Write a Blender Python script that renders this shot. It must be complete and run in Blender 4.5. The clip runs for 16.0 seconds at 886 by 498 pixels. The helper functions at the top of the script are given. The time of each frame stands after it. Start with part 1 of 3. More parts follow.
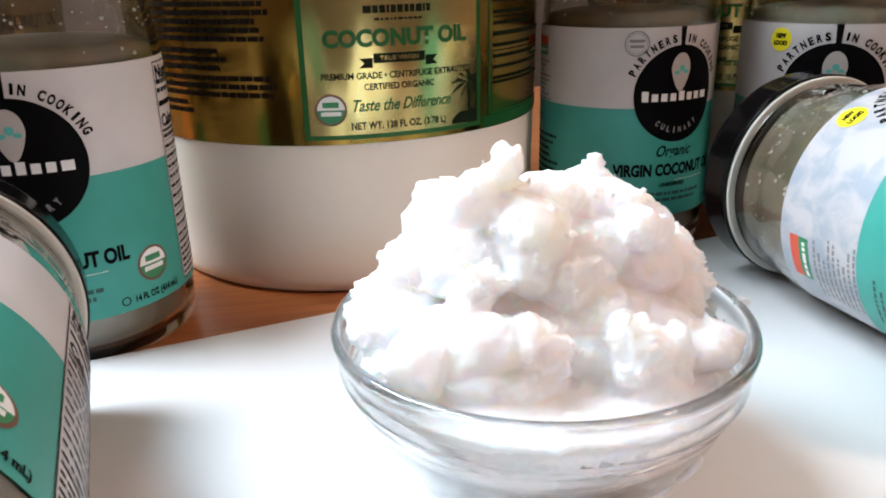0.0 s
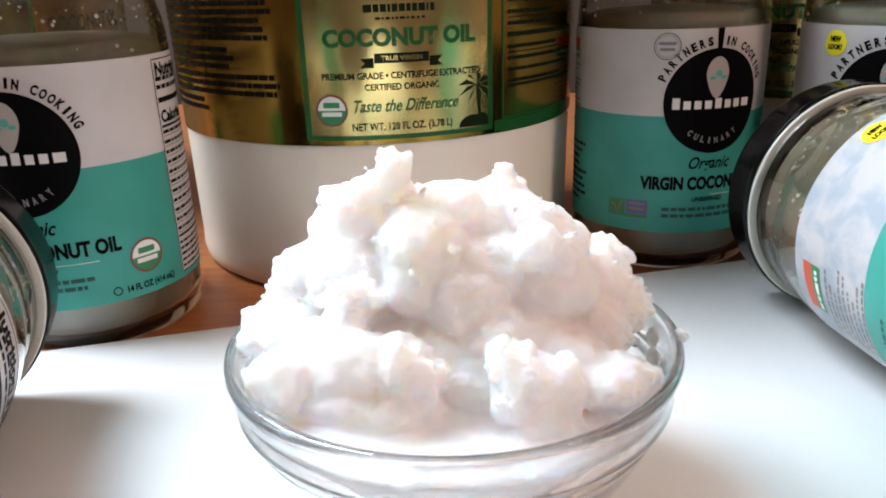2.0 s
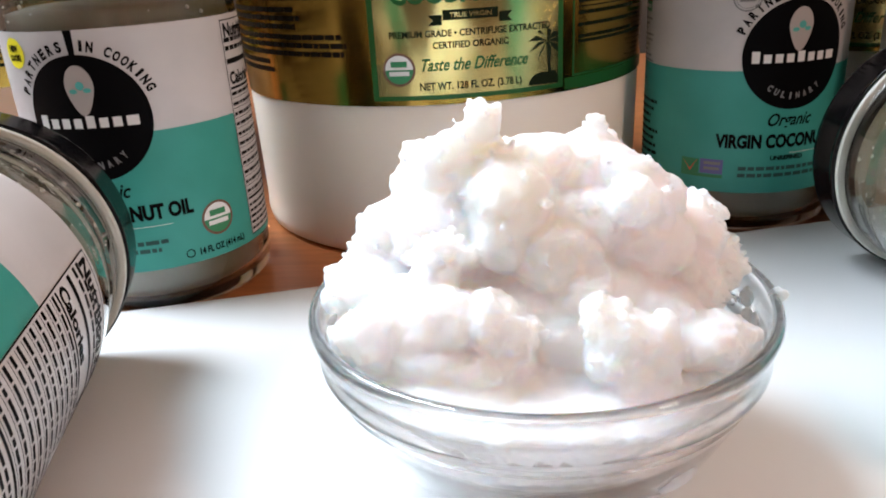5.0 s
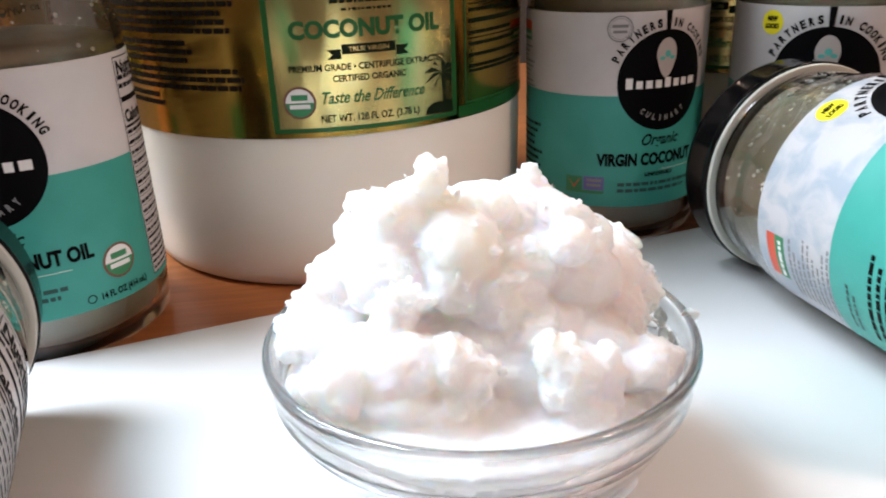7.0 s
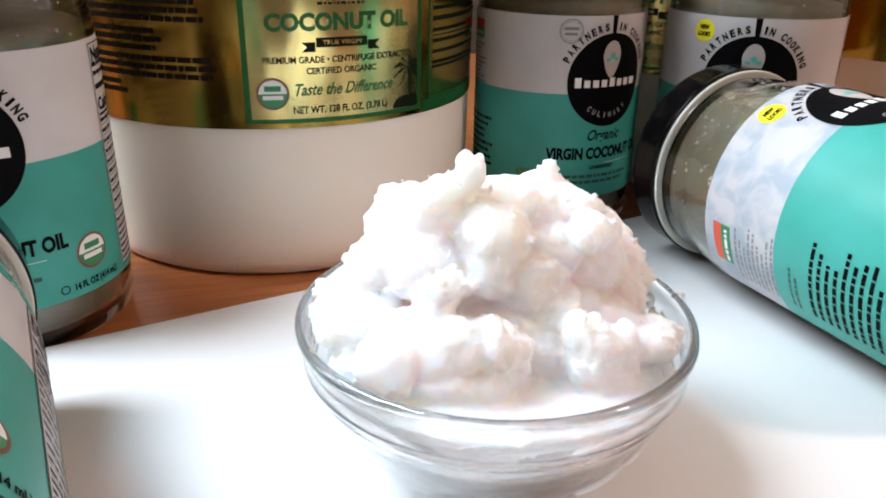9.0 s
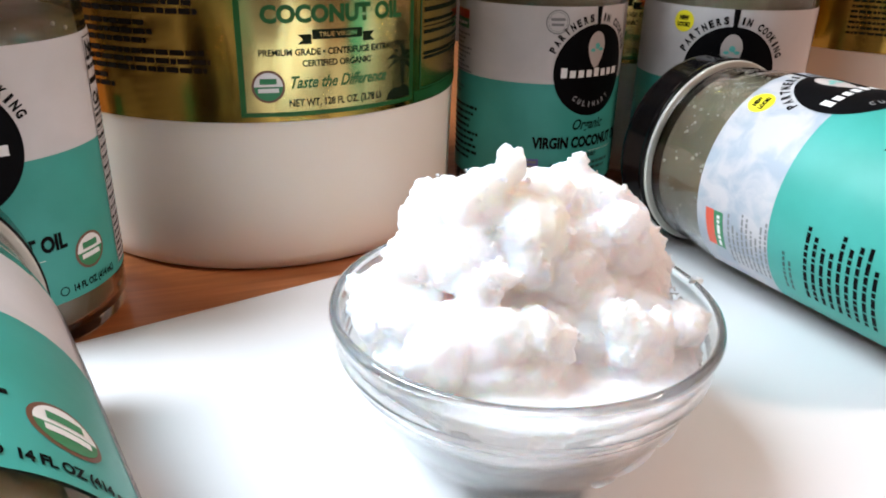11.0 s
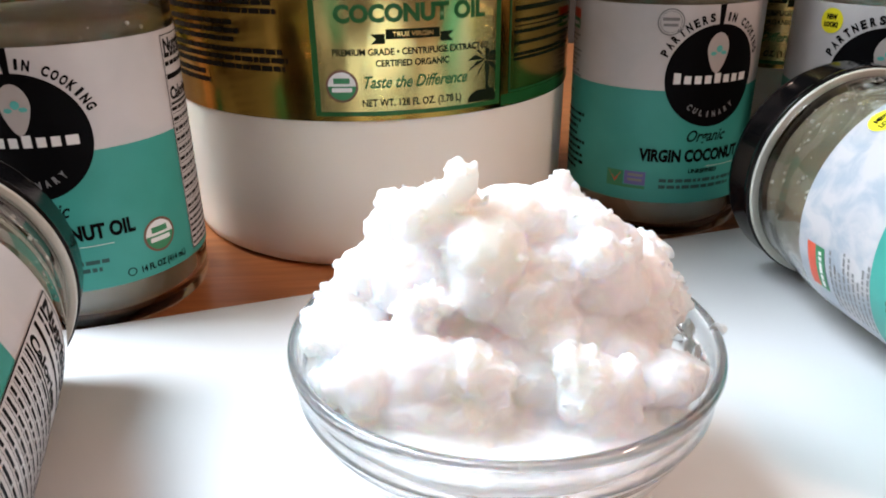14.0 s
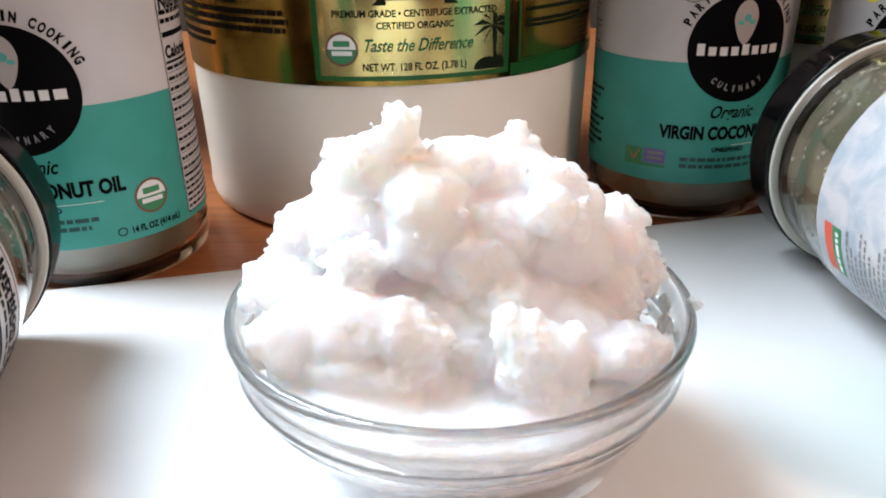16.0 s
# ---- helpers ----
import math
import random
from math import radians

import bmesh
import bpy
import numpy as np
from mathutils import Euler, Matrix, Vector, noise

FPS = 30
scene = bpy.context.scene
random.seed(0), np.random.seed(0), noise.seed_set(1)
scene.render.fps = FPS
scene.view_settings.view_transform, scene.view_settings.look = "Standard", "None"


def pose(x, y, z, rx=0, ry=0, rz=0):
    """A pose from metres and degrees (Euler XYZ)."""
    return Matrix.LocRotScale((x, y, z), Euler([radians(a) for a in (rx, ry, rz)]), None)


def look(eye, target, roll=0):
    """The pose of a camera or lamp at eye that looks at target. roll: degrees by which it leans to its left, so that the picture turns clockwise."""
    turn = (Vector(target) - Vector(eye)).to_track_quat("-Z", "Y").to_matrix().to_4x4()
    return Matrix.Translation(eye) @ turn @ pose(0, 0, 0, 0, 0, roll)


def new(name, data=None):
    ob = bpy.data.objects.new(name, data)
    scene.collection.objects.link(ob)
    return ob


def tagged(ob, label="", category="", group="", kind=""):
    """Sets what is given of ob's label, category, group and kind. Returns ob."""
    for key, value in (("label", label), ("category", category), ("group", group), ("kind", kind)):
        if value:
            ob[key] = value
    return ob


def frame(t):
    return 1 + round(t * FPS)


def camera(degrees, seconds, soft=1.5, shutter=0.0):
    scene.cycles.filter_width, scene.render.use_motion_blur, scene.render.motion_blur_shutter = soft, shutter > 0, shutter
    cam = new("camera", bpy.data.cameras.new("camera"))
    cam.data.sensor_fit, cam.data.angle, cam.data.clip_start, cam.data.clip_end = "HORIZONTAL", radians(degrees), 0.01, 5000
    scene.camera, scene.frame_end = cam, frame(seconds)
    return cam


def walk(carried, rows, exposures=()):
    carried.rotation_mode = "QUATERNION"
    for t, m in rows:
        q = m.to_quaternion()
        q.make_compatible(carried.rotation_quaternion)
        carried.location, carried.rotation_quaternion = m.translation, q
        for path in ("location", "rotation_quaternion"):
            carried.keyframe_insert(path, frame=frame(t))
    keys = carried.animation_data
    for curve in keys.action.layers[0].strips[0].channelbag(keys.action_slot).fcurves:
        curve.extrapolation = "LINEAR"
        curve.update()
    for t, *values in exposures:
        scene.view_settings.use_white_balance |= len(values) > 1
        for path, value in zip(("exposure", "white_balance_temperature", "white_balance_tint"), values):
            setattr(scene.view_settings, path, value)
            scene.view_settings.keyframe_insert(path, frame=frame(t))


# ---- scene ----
cam = camera(60.2, 16.0, soft=1.9, shutter=0.3)
# seconds, x, y, z, and the turn about x, y, z in degrees
PATH = [
    (0, 0.00053, 0.02273, 0.87437, 69.820, 1.473, -8.690),
    (0.5, 0.01317, 0.02409, 0.87515, 70.313, 0.737, -6.364),
    (1, 0.02238, 0.03086, 0.87486, 70.893, 1.002, -3.043),
    (1.5, 0.03702, 0.03320, 0.86921, 70.841, 2.083, -1.159),
    (2, 0.04863, 0.02947, 0.87151, 70.261, 1.824, 1.005),
    (2.5, 0.05833, 0.03134, 0.86984, 69.815, 3.089, 3.139),
    (3, 0.06106, 0.02989, 0.86712, 69.148, 3.701, 6.078),
    (3.5, 0.06025, 0.02851, 0.86760, 68.353, 4.433, 6.873),
    (4, 0.05286, 0.03145, 0.86115, 68.197, 3.759, 6.426),
    (4.2, 0.04945, 0.03207, 0.86578, 67.972, 3.487, 5.875),
    (6.3, 0.02885, 0.03122, 0.87051, 68.221, 2.747, 1.390),
    (6.5, 0.02635, 0.03029, 0.87647, 68.125, 2.472, 0.144),
    (7, 0.02266, 0.02783, 0.88047, 67.657, 2.283, -6.736),
    (7.5, 0.00692, 0.02349, 0.88426, 67.442, 1.173, -9.471),
    (8, -0.00387, 0.02238, 0.88580, 67.187, 0.052, -11.349),
    (8.5, -0.00642, 0.02174, 0.88586, 66.930, -0.489, -13.018),
    (11, -0.03161, 0.02724, 0.88766, 65.800, -1.383, -19.149),
    (11.5, -0.03049, 0.02775, 0.88565, 65.653, -1.564, -17.037),
    (12, -0.02135, 0.01853, 0.89192, 65.493, -0.152, -14.850),
    (12.5, -0.00361, 0.01874, 0.88974, 65.841, -0.092, -11.792),
    (13, 0.00304, 0.02868, 0.88914, 66.540, 0.785, -8.147),
    (13.5, 0.01272, 0.03093, 0.88517, 66.768, 0.829, -5.381),
    (14, 0.02625, 0.02981, 0.88636, 65.654, 0.813, -2.626),
    (14.5, 0.03293, 0.02965, 0.88146, 65.513, 1.379, -1.088),
    (15, 0.03643, 0.02348, 0.88100, 65.469, 1.529, -0.328),
    (15.5, 0.04274, 0.02780, 0.87726, 65.162, 1.804, 0.539),
    (16, 0.04947, 0.03690, 0.87460, 65.211, 0.820, 2.403),
]
walk(cam, [(t, pose(x, y, z, rx, ry, rz)) for t, x, y, z, rx, ry, rz in PATH])

TABLE = 0.75          # height of the wooden table top
BOARD = TABLE + 0.0042  # top of the white board

# ---- light ----
world = bpy.data.worlds.new("world")
scene.world = world
world.use_nodes = True
wt = world.node_tree
sky = wt.nodes.new("ShaderNodeTexSky")
sky.sky_type = "NISHITA"
sky.sun_disc = False
sky.sun_elevation = radians(35)
sky.sun_rotation = radians(-60)
wt.links.new(sky.outputs[0], wt.nodes["Background"].inputs[0])
wt.nodes["Background"].inputs[1].default_value = 0.1


def area_lamp(name, eye, target, sx, sy, watts, colour):
    d = bpy.data.lights.new(name, "AREA")
    d.shape, d.size, d.size_y, d.energy, d.color = "RECTANGLE", sx, sy, watts, colour
    ob = new(name, d)
    ob.matrix_world = look(eye, target)
    return ob


area_lamp("window_daylight", (-0.86, 0.5, 2.0), (0.0, 0.25, 0.75), 0.75, 1.0, 53, (0.79, 0.9, 1.0))
bulb = bpy.data.lights.new("ceiling_bulb", "POINT")
bulb.energy, bulb.color, bulb.shadow_soft_size = 32, (1.0, 0.7, 0.58), 0.1
new("ceiling_bulb", bulb).location = (0.98, -0.28, 1.78)
scene.view_settings.exposure = 0.0


# ---- materials ----
def material(name, colour=(0.5, 0.5, 0.5), rough=0.5, metal=0.0, spec=0.5, **more):
    m = bpy.data.materials.new(name)
    m.use_nodes = True
    b = m.node_tree.nodes["Principled BSDF"]
    b.inputs["Base Color"].default_value = (*colour, 1)
    b.inputs["Roughness"].default_value = rough
    b.inputs["Metallic"].default_value = metal
    b.inputs["Specular IOR Level"].default_value = spec
    for k, v in more.items():
        b.inputs[k.replace("_", " ")].default_value = v
    return m


def bsdf(m):
    return m.node_tree.nodes["Principled BSDF"]


def add_noise(m, scale, low, high, stops=(0.35, 0.65), detail=5, to="Base Color", stretch=(1, 1, 1), distort=0.0):
    """Colour or roughness that wanders between low and high, in object space."""
    t = m.node_tree
    co, mp = t.nodes.new("ShaderNodeTexCoord"), t.nodes.new("ShaderNodeMapping")
    mp.inputs["Scale"].default_value = stretch
    nz, ramp = t.nodes.new("ShaderNodeTexNoise"), t.nodes.new("ShaderNodeValToRGB")
    nz.inputs["Scale"].default_value, nz.inputs["Detail"].default_value = scale, detail
    nz.inputs["Distortion"].default_value = distort
    for e, p, c in zip(ramp.color_ramp.elements, stops, (low, high)):
        e.position, e.color = p, (*c, 1) if isinstance(c, tuple) else (c, c, c, 1)
    t.links.new(co.outputs["Object"], mp.inputs[0])
    t.links.new(mp.outputs[0], nz.inputs["Vector"])
    t.links.new(nz.outputs[0], ramp.inputs[0])
    t.links.new(ramp.outputs[0], bsdf(m).inputs[to])
    return ramp


def add_bump(m, scale, strength, distance=0.001, detail=4, stretch=(1, 1, 1)):
    t = m.node_tree
    co, mp = t.nodes.new("ShaderNodeTexCoord"), t.nodes.new("ShaderNodeMapping")
    mp.inputs["Scale"].default_value = stretch
    nz, bp = t.nodes.new("ShaderNodeTexNoise"), t.nodes.new("ShaderNodeBump")
    nz.inputs["Scale"].default_value, nz.inputs["Detail"].default_value = scale, detail
    bp.inputs["Strength"].default_value, bp.inputs["Distance"].default_value = strength, distance
    t.links.new(co.outputs["Object"], mp.inputs[0])
    t.links.new(mp.outputs[0], nz.inputs["Vector"])
    t.links.new(nz.outputs[0], bp.inputs["Height"])
    t.links.new(bp.outputs[0], bsdf(m).inputs["Normal"])


WOOD = material("orange_varnished_wood", (0.3, 0.11, 0.035), 0.3)
add_noise(WOOD, 14, (0.24, 0.075, 0.022), (0.42, 0.15, 0.05), (0.3, 0.7), 8, stretch=(1.2, 14, 14), distort=0.4)
add_bump(WOOD, 60, 0.12, 0.0006, stretch=(1, 12, 12))
BOARD_WHITE = material("white_plastic", (0.92, 0.93, 0.94), 0.34)
add_noise(BOARD_WHITE, 9, 0.28, 0.42, to="Roughness")
add_bump(BOARD_WHITE, 900, 0.08, 0.0002)
WALL_DARK = material("dark_brown_wall_paint", (0.07, 0.05, 0.038), 0.7)
add_noise(WALL_DARK, 3, (0.055, 0.04, 0.03), (0.085, 0.06, 0.046))
WALL_BROWN = material("brown_wall_paint", (0.26, 0.205, 0.165), 0.6)
add_noise(WALL_BROWN, 3, (0.23, 0.18, 0.145), (0.29, 0.23, 0.185))
CEILING = material("ceiling_white", (0.5, 0.47, 0.42), 0.9)
add_noise(CEILING, 4, (0.47, 0.44, 0.39), (0.53, 0.5, 0.45))
FLOOR = material("brown_floorboards", (0.2, 0.11, 0.06), 0.45)
add_noise(FLOOR, 6, (0.15, 0.08, 0.04), (0.26, 0.15, 0.08), stretch=(1, 9, 1))
FRAME_WHITE = material("white_window_paint", (0.78, 0.78, 0.76), 0.4)
GLASS = material("clear_glass", (0.98, 0.99, 0.99), 0.02, IOR=1.1, Transmission_Weight=1.0, Coat_Weight=1.0, Coat_Roughness=0.03)
BOWL_GLASS = material("pressed_bowl_glass", (0.98, 0.99, 0.99), 0.02, IOR=1.38, Transmission_Weight=1.0, Coat_Weight=1.0, Coat_Roughness=0.03)
bowl_tree = BOWL_GLASS.node_tree
bowl_clear, bowl_mix = bowl_tree.nodes.new("ShaderNodeBsdfTransparent"), bowl_tree.nodes.new("ShaderNodeMixShader")
bowl_clear.inputs[0].default_value = (0.85, 0.86, 0.86, 1)
bowl_mix.inputs[0].default_value = 0.1
bowl_tree.links.new(bsdf(BOWL_GLASS).outputs[0], bowl_mix.inputs[1])
bowl_tree.links.new(bowl_clear.outputs[0], bowl_mix.inputs[2])
bowl_tree.links.new(bowl_mix.outputs[0], bowl_tree.nodes["Material Output"].inputs["Surface"])
JAR_GLASS = material("jar_glass", (0.93, 0.95, 0.93), 0.03, IOR=1.2, Transmission_Weight=1.0, Coat_Weight=1.0, Coat_Roughness=0.03)
OIL = material("set_coconut_oil", (0.2, 0.185, 0.135), 0.45, Subsurface_Weight=0.2, Subsurface_Scale=0.004)
add_noise(OIL, 38, (0.15, 0.12, 0.075), (0.32, 0.28, 0.205), (0.32, 0.7), stretch=(1, 1, 0.45), distort=0.6)
BUBBLE = material("pale_bubble", (0.75, 0.73, 0.66), 0.15)
LID = material("black_lid_plastic", (0.003, 0.003, 0.0035), 0.14, spec=0.2)
add_noise(LID, 120, 0.09, 0.16, to="Roughness")
SEAL_RING = material("pale_jar_seal", (0.5, 0.5, 0.44), 0.35)
PAPER = material("white_label_paper", (0.56, 0.535, 0.525), 0.38, spec=0.35)
add_noise(PAPER, 30, (0.5, 0.485, 0.48), (0.59, 0.56, 0.55), (0.3, 0.6), 5, distort=0.6)
add_bump(PAPER, 45, 0.25, 0.0008, detail=2)
# Bluish clouds in this colour stand in for window light mirrored in crinkled paper.
PAPER_REFLECTED = material("label_paper_painted_reflection", (0.5, 0.49, 0.485), 0.36, spec=0.3)
add_noise(PAPER_REFLECTED, 95, (0.33, 0.37, 0.42), (0.48, 0.475, 0.48), (0.4, 0.58), 8, distort=0.5)
add_bump(PAPER_REFLECTED, 70, 0.5, 0.001, detail=3)
TEAL = material("teal_label_print", (0.05, 0.3, 0.225), 0.42, spec=0.3)
add_noise(TEAL, 30, (0.04, 0.29, 0.235), (0.055, 0.34, 0.29))
add_bump(TEAL, 55, 0.3, 0.001, detail=2)
INK = material("black_print", (0.003, 0.003, 0.0035), 0.5, spec=0.05)
INK_GREY = material("grey_print", (0.2, 0.2, 0.2), 0.5)
INK_DARK_TEAL = material("dark_teal_print", (0.012, 0.07, 0.06), 0.5)
INK_WHITE = material("white_print", (0.78, 0.77, 0.75), 0.45)
INK_CREAM = material("cream_print", (0.46, 0.41, 0.38), 0.45)
YELLOW = material("yellow_sticker", (0.85, 0.75, 0.02), 0.4)
RED = material("red_print", (0.6, 0.08, 0.04), 0.45)
GREEN = material("green_print", (0.03, 0.22, 0.09), 0.4)
LEAF_TEAL = material("leaf_print", (0.1, 0.45, 0.4), 0.4)
BROWN = material("brown_print", (0.16, 0.07, 0.04), 0.45)
PURPLE = material("violet_print", (0.12, 0.12, 0.32), 0.45)
GOLD = material("gold_foil", (0.42, 0.28, 0.06), 0.16, 1.0)
add_noise(GOLD, 25, 0.1, 0.22, to="Roughness")
add_bump(GOLD, 40, 0.12, 0.0008)
GOLD_PALE = material("pale_gold_foil", (0.66, 0.55, 0.22), 0.2, 1.0)
add_noise(GOLD_PALE, 25, 0.14, 0.26, to="Roughness")
add_bump(GOLD_PALE, 40, 0.1, 0.0008)
DARK_GREEN = material("dark_green_print", (0.012, 0.1, 0.02), 0.35, 0.3)
INK_GREEN_BLACK = material("green_black_print", (0.006, 0.012, 0.004), 0.55, spec=0.1)
INK_BROWN_BLACK = material("brown_black_print", (0.01, 0.007, 0.004), 0.55, spec=0.1)
TUB_WHITE = material("natural_white_plastic", (0.9, 0.79, 0.68), 0.42, Subsurface_Weight=0.5, Subsurface_Scale=0.008)
bsdf(TUB_WHITE).inputs["Subsurface Radius"].default_value = (1.0, 0.85, 0.7)
add_noise(TUB_WHITE, 7, (0.9, 0.775, 0.66), (0.93, 0.82, 0.71))
add_bump(TUB_WHITE, 500, 0.06, 0.0003)
FAT = material("whipped_white_fat", (0.83, 0.82, 0.83), 0.62, spec=0.18, Subsurface_Weight=1.0, Subsurface_Scale=0.017)
bsdf(FAT).inputs["Subsurface Radius"].default_value = (1.0, 0.74, 0.6)
# Pink and yellow of warm light and translucency, painted in as random patches.
fat_ramp = add_noise(FAT, 16, (0.845, 0.835, 0.765), (0.87, 0.755, 0.73), (0.27, 0.73), 2)
for stop, tone in ((0.42, (0.815, 0.82, 0.84, 1)), (0.57, (0.825, 0.81, 0.83, 1))):
    fat_ramp.color_ramp.elements.new(stop).color = tone
add_bump(FAT, 700, 0.12, 0.0003, detail=4)


# ---- building helpers ----
def mesh_of(bm, name, smooth=True):
    me = bpy.data.meshes.new(name)
    bm.normal_update()
    bm.to_mesh(me)
    bm.free()
    for p in me.polygons:
        p.use_smooth = smooth
    return me


def part(name, bm, mat, parent=None, label="", smooth=True):
    ob = new(name, mesh_of(bm, name, smooth))
    if name.endswith(("_print", "_rule")):
        tagged(ob, kind="stuff")
    for m in mat if isinstance(mat, (list, tuple)) else (mat,):
        ob.data.materials.append(m)
    if parent:
        ob.parent = parent
    return tagged(ob, label)


def thing(name, m, label, category, group=""):
    ob = new(name)
    ob.empty_display_size = 0.02
    ob.matrix_world = m
    return tagged(ob, label, category, group)


def box(x0, y0, z0, x1, y1, z1, bevel=0.0):
    bm = bmesh.new()
    bmesh.ops.create_cube(bm, size=1)
    for v in bm.verts:
        v.co = Vector(((x0 + x1) / 2 + v.co.x * (x1 - x0), (y0 + y1) / 2 + v.co.y * (y1 - y0), (z0 + z1) / 2 + v.co.z * (z1 - z0)))
    if bevel:
        bmesh.ops.bevel(bm, geom=bm.edges[:], offset=bevel, segments=3, profile=0.5, affect="EDGES")
    return bm


def lathe(profile, n=96):
    """A turned body from (radius, height) pairs."""
    bm = bmesh.new()
    rings = []
    for r, z in profile:
        if r < 1e-6:
            rings.append([bm.verts.new((0, 0, z))])
        else:
            rings.append([bm.verts.new((r * math.sin(2 * math.pi * i / n), -r * math.cos(2 * math.pi * i / n), z)) for i in range(n)])
    for a, b in zip(rings, rings[1:]):
        for i in range(n):
            j = (i + 1) % n
            if len(a) == 1 and len(b) > 1:
                bm.faces.new((a[0], b[j], b[i]))
            elif len(b) == 1 and len(a) > 1:
                bm.faces.new((a[i], a[j], b[0]))
            elif len(a) > 1:
                bm.faces.new((a[i], a[j], b[j], b[i]))
    bmesh.ops.recalc_face_normals(bm, faces=bm.faces[:])
    return bm


def rounded(profile, steps=4, share=0.35):
    """Cuts the corners of a profile into short arcs."""
    out = [profile[0]]
    for a, b, c in zip(profile, profile[1:], profile[2:]):
        a, b, c = Vector(a), Vector(b), Vector(c)
        d = share * min((b - a).length, (c - b).length)
        p, q = b + (a - b).normalized() * d, b + (c - b).normalized() * d
        for i in range(steps + 1):
            s = i / steps
            out.append(tuple((1 - s) ** 2 * p + 2 * s * (1 - s) * b + s * s * q))
    out.append(profile[-1])
    return out


class Wrap:
    """Lays flat print (arc length, height) round an upright turned body."""

    def __init__(self, radius, lift=0.0):
        self.radius, self.lift = radius, lift

    def __call__(self, bm, lift):
        for v in bm.verts:
            r = self.radius(v.co.y) if callable(self.radius) else self.radius
            a = v.co.x / r
            k = r + self.lift + lift + v.co.z
            v.co = Vector((k * math.sin(a), -k * math.cos(a), v.co.y))
        return bm


def flat_rect(x0, y0, x1, y1, step=0.002):
    bm = bmesh.new()
    n, m = max(1, int((x1 - x0) / step)), max(1, int((y1 - y0) / 0.01))
    g = [[bm.verts.new((x0 + (x1 - x0) * i / n, y0 + (y1 - y0) * j / m, 0)) for i in range(n + 1)] for j in range(m + 1)]
    for j in range(m):
        for i in range(n):
            bm.faces.new((g[j][i], g[j][i + 1], g[j + 1][i + 1], g[j + 1][i]))
    return bm


def flat_disc(cx, cy, r, r_in=0.0, squash=1.0, n=48, a0=0.0, a1=360.0):
    """A disc, ring or sector, in rings fine enough to bend."""
    bm = bmesh.new()
    k = max(1, int((r - r_in) / 0.002))
    rows = []
    full = abs(a1 - a0 - 360) < 1e-3
    for j in range(k + 1):
        q = r_in + (r - r_in) * j / k
        rows.append([bm.verts.new((cx + q * math.cos(radians(a0 + (a1 - a0) * i / n)), cy + squash * q * math.sin(radians(a0 + (a1 - a0) * i / n)), 0)) for i in range(n if full else n + 1)])
    for a, b in zip(rows, rows[1:]):
        for i in range(n):
            j = (i + 1) % len(a)
            bm.faces.new((a[i], b[i], b[j], a[j]))
    bmesh.ops.remove_doubles(bm, verts=bm.verts[:], dist=1e-7)
    return bm


def flat_poly(points):
    bm = bmesh.new()
    bm.faces.new([bm.verts.new((x, y, 0)) for x, y in points])
    return bm


def merged(*many):
    out = bmesh.new()
    for b in many:
        me = bpy.data.meshes.new("tmp")
        b.to_mesh(me)
        b.free()
        out.from_mesh(me)
        bpy.data.meshes.remove(me)
    return out


def flat_text(words, cx, cy, width, height, bold=0.0, slant=0.0, spacing=1.0):
    """Built-in lettering fitted into width by height, centred on cx, cy."""
    cu = bpy.data.curves.new("words", "FONT")
    cu.body, cu.resolution_u, cu.offset, cu.shear, cu.space_character = words, 3, bold, slant, spacing
    ob = bpy.data.objects.new("words", cu)
    scene.collection.objects.link(ob)
    bpy.context.view_layer.update()
    me = bpy.data.meshes.new_from_object(ob.evaluated_get(bpy.context.evaluated_depsgraph_get()))
    bpy.data.objects.remove(ob)
    bm = bmesh.new()
    bm.from_mesh(me)
    bpy.data.meshes.remove(me)
    xs, ys = [v.co.x for v in bm.verts], [v.co.y for v in bm.verts]
    x0, x1, y0, y1 = min(xs), max(xs), min(ys), max(ys)
    for v in bm.verts:
        v.co = Vector((cx + (v.co.x - (x0 + x1) / 2) * width / (x1 - x0), cy + (v.co.y - (y0 + y1) / 2) * height / (y1 - y0), 0))
    return bm


def arc_text(words, cx, cy, r, a_from, a_to, size, inward=False):
    """Letters set one by one along a circle; angles from straight up, to the right, in degrees."""
    out = []
    n = len(words)
    for i, ch in enumerate(words):
        if ch == " ":
            continue
        a = radians(a_from + (a_to - a_from) * i / (n - 1))
        narrow = 0.3 if ch == "I" else 0.62
        b = flat_text(ch, 0, 0, size * narrow, size, 0.05)
        turn = Matrix.Rotation(-a if not inward else -a + math.pi, 3, "Z")
        for v in b.verts:
            v.co = turn @ v.co + Vector((cx + r * math.sin(a), cy + r * math.cos(a), 0))
        out.append(b)
    return merged(*out)


def text_bars(x0, y0, x1, lines, pitch, height, seed, ragged=0.25, word=0.0034):
    """Rows of unreadable small print as broken bars."""
    rng = random.Random(seed)
    out = []
    for i in range(lines):
        x, end = x0, x1 - ragged * (x1 - x0) * rng.random()
        while x < end - 0.0008:
            w = min(end - x, word * (0.4 + 0.9 * rng.random()))
            out.append(flat_rect(x, y0 - i * pitch, x + w, y0 - i * pitch + height))
            x += w + 0.0006
    return merged(*out)


# ---- the room ----
def wall_with_opening(name, x0, x1, y0, y1, h, oy0, oy1, oz0, oz1, mat):
    bm = merged(box(x0, y0, 0, x1, oy0, h), box(x0, oy1, 0, x1, y1, h), box(x0, oy0, 0, x1, oy1, oz0), box(x0, oy0, oz1, x1, oy1, h))
    return tagged(part(name, bm, mat, smooth=False), "brown painted wall with a window opening", "wall", kind="structure")


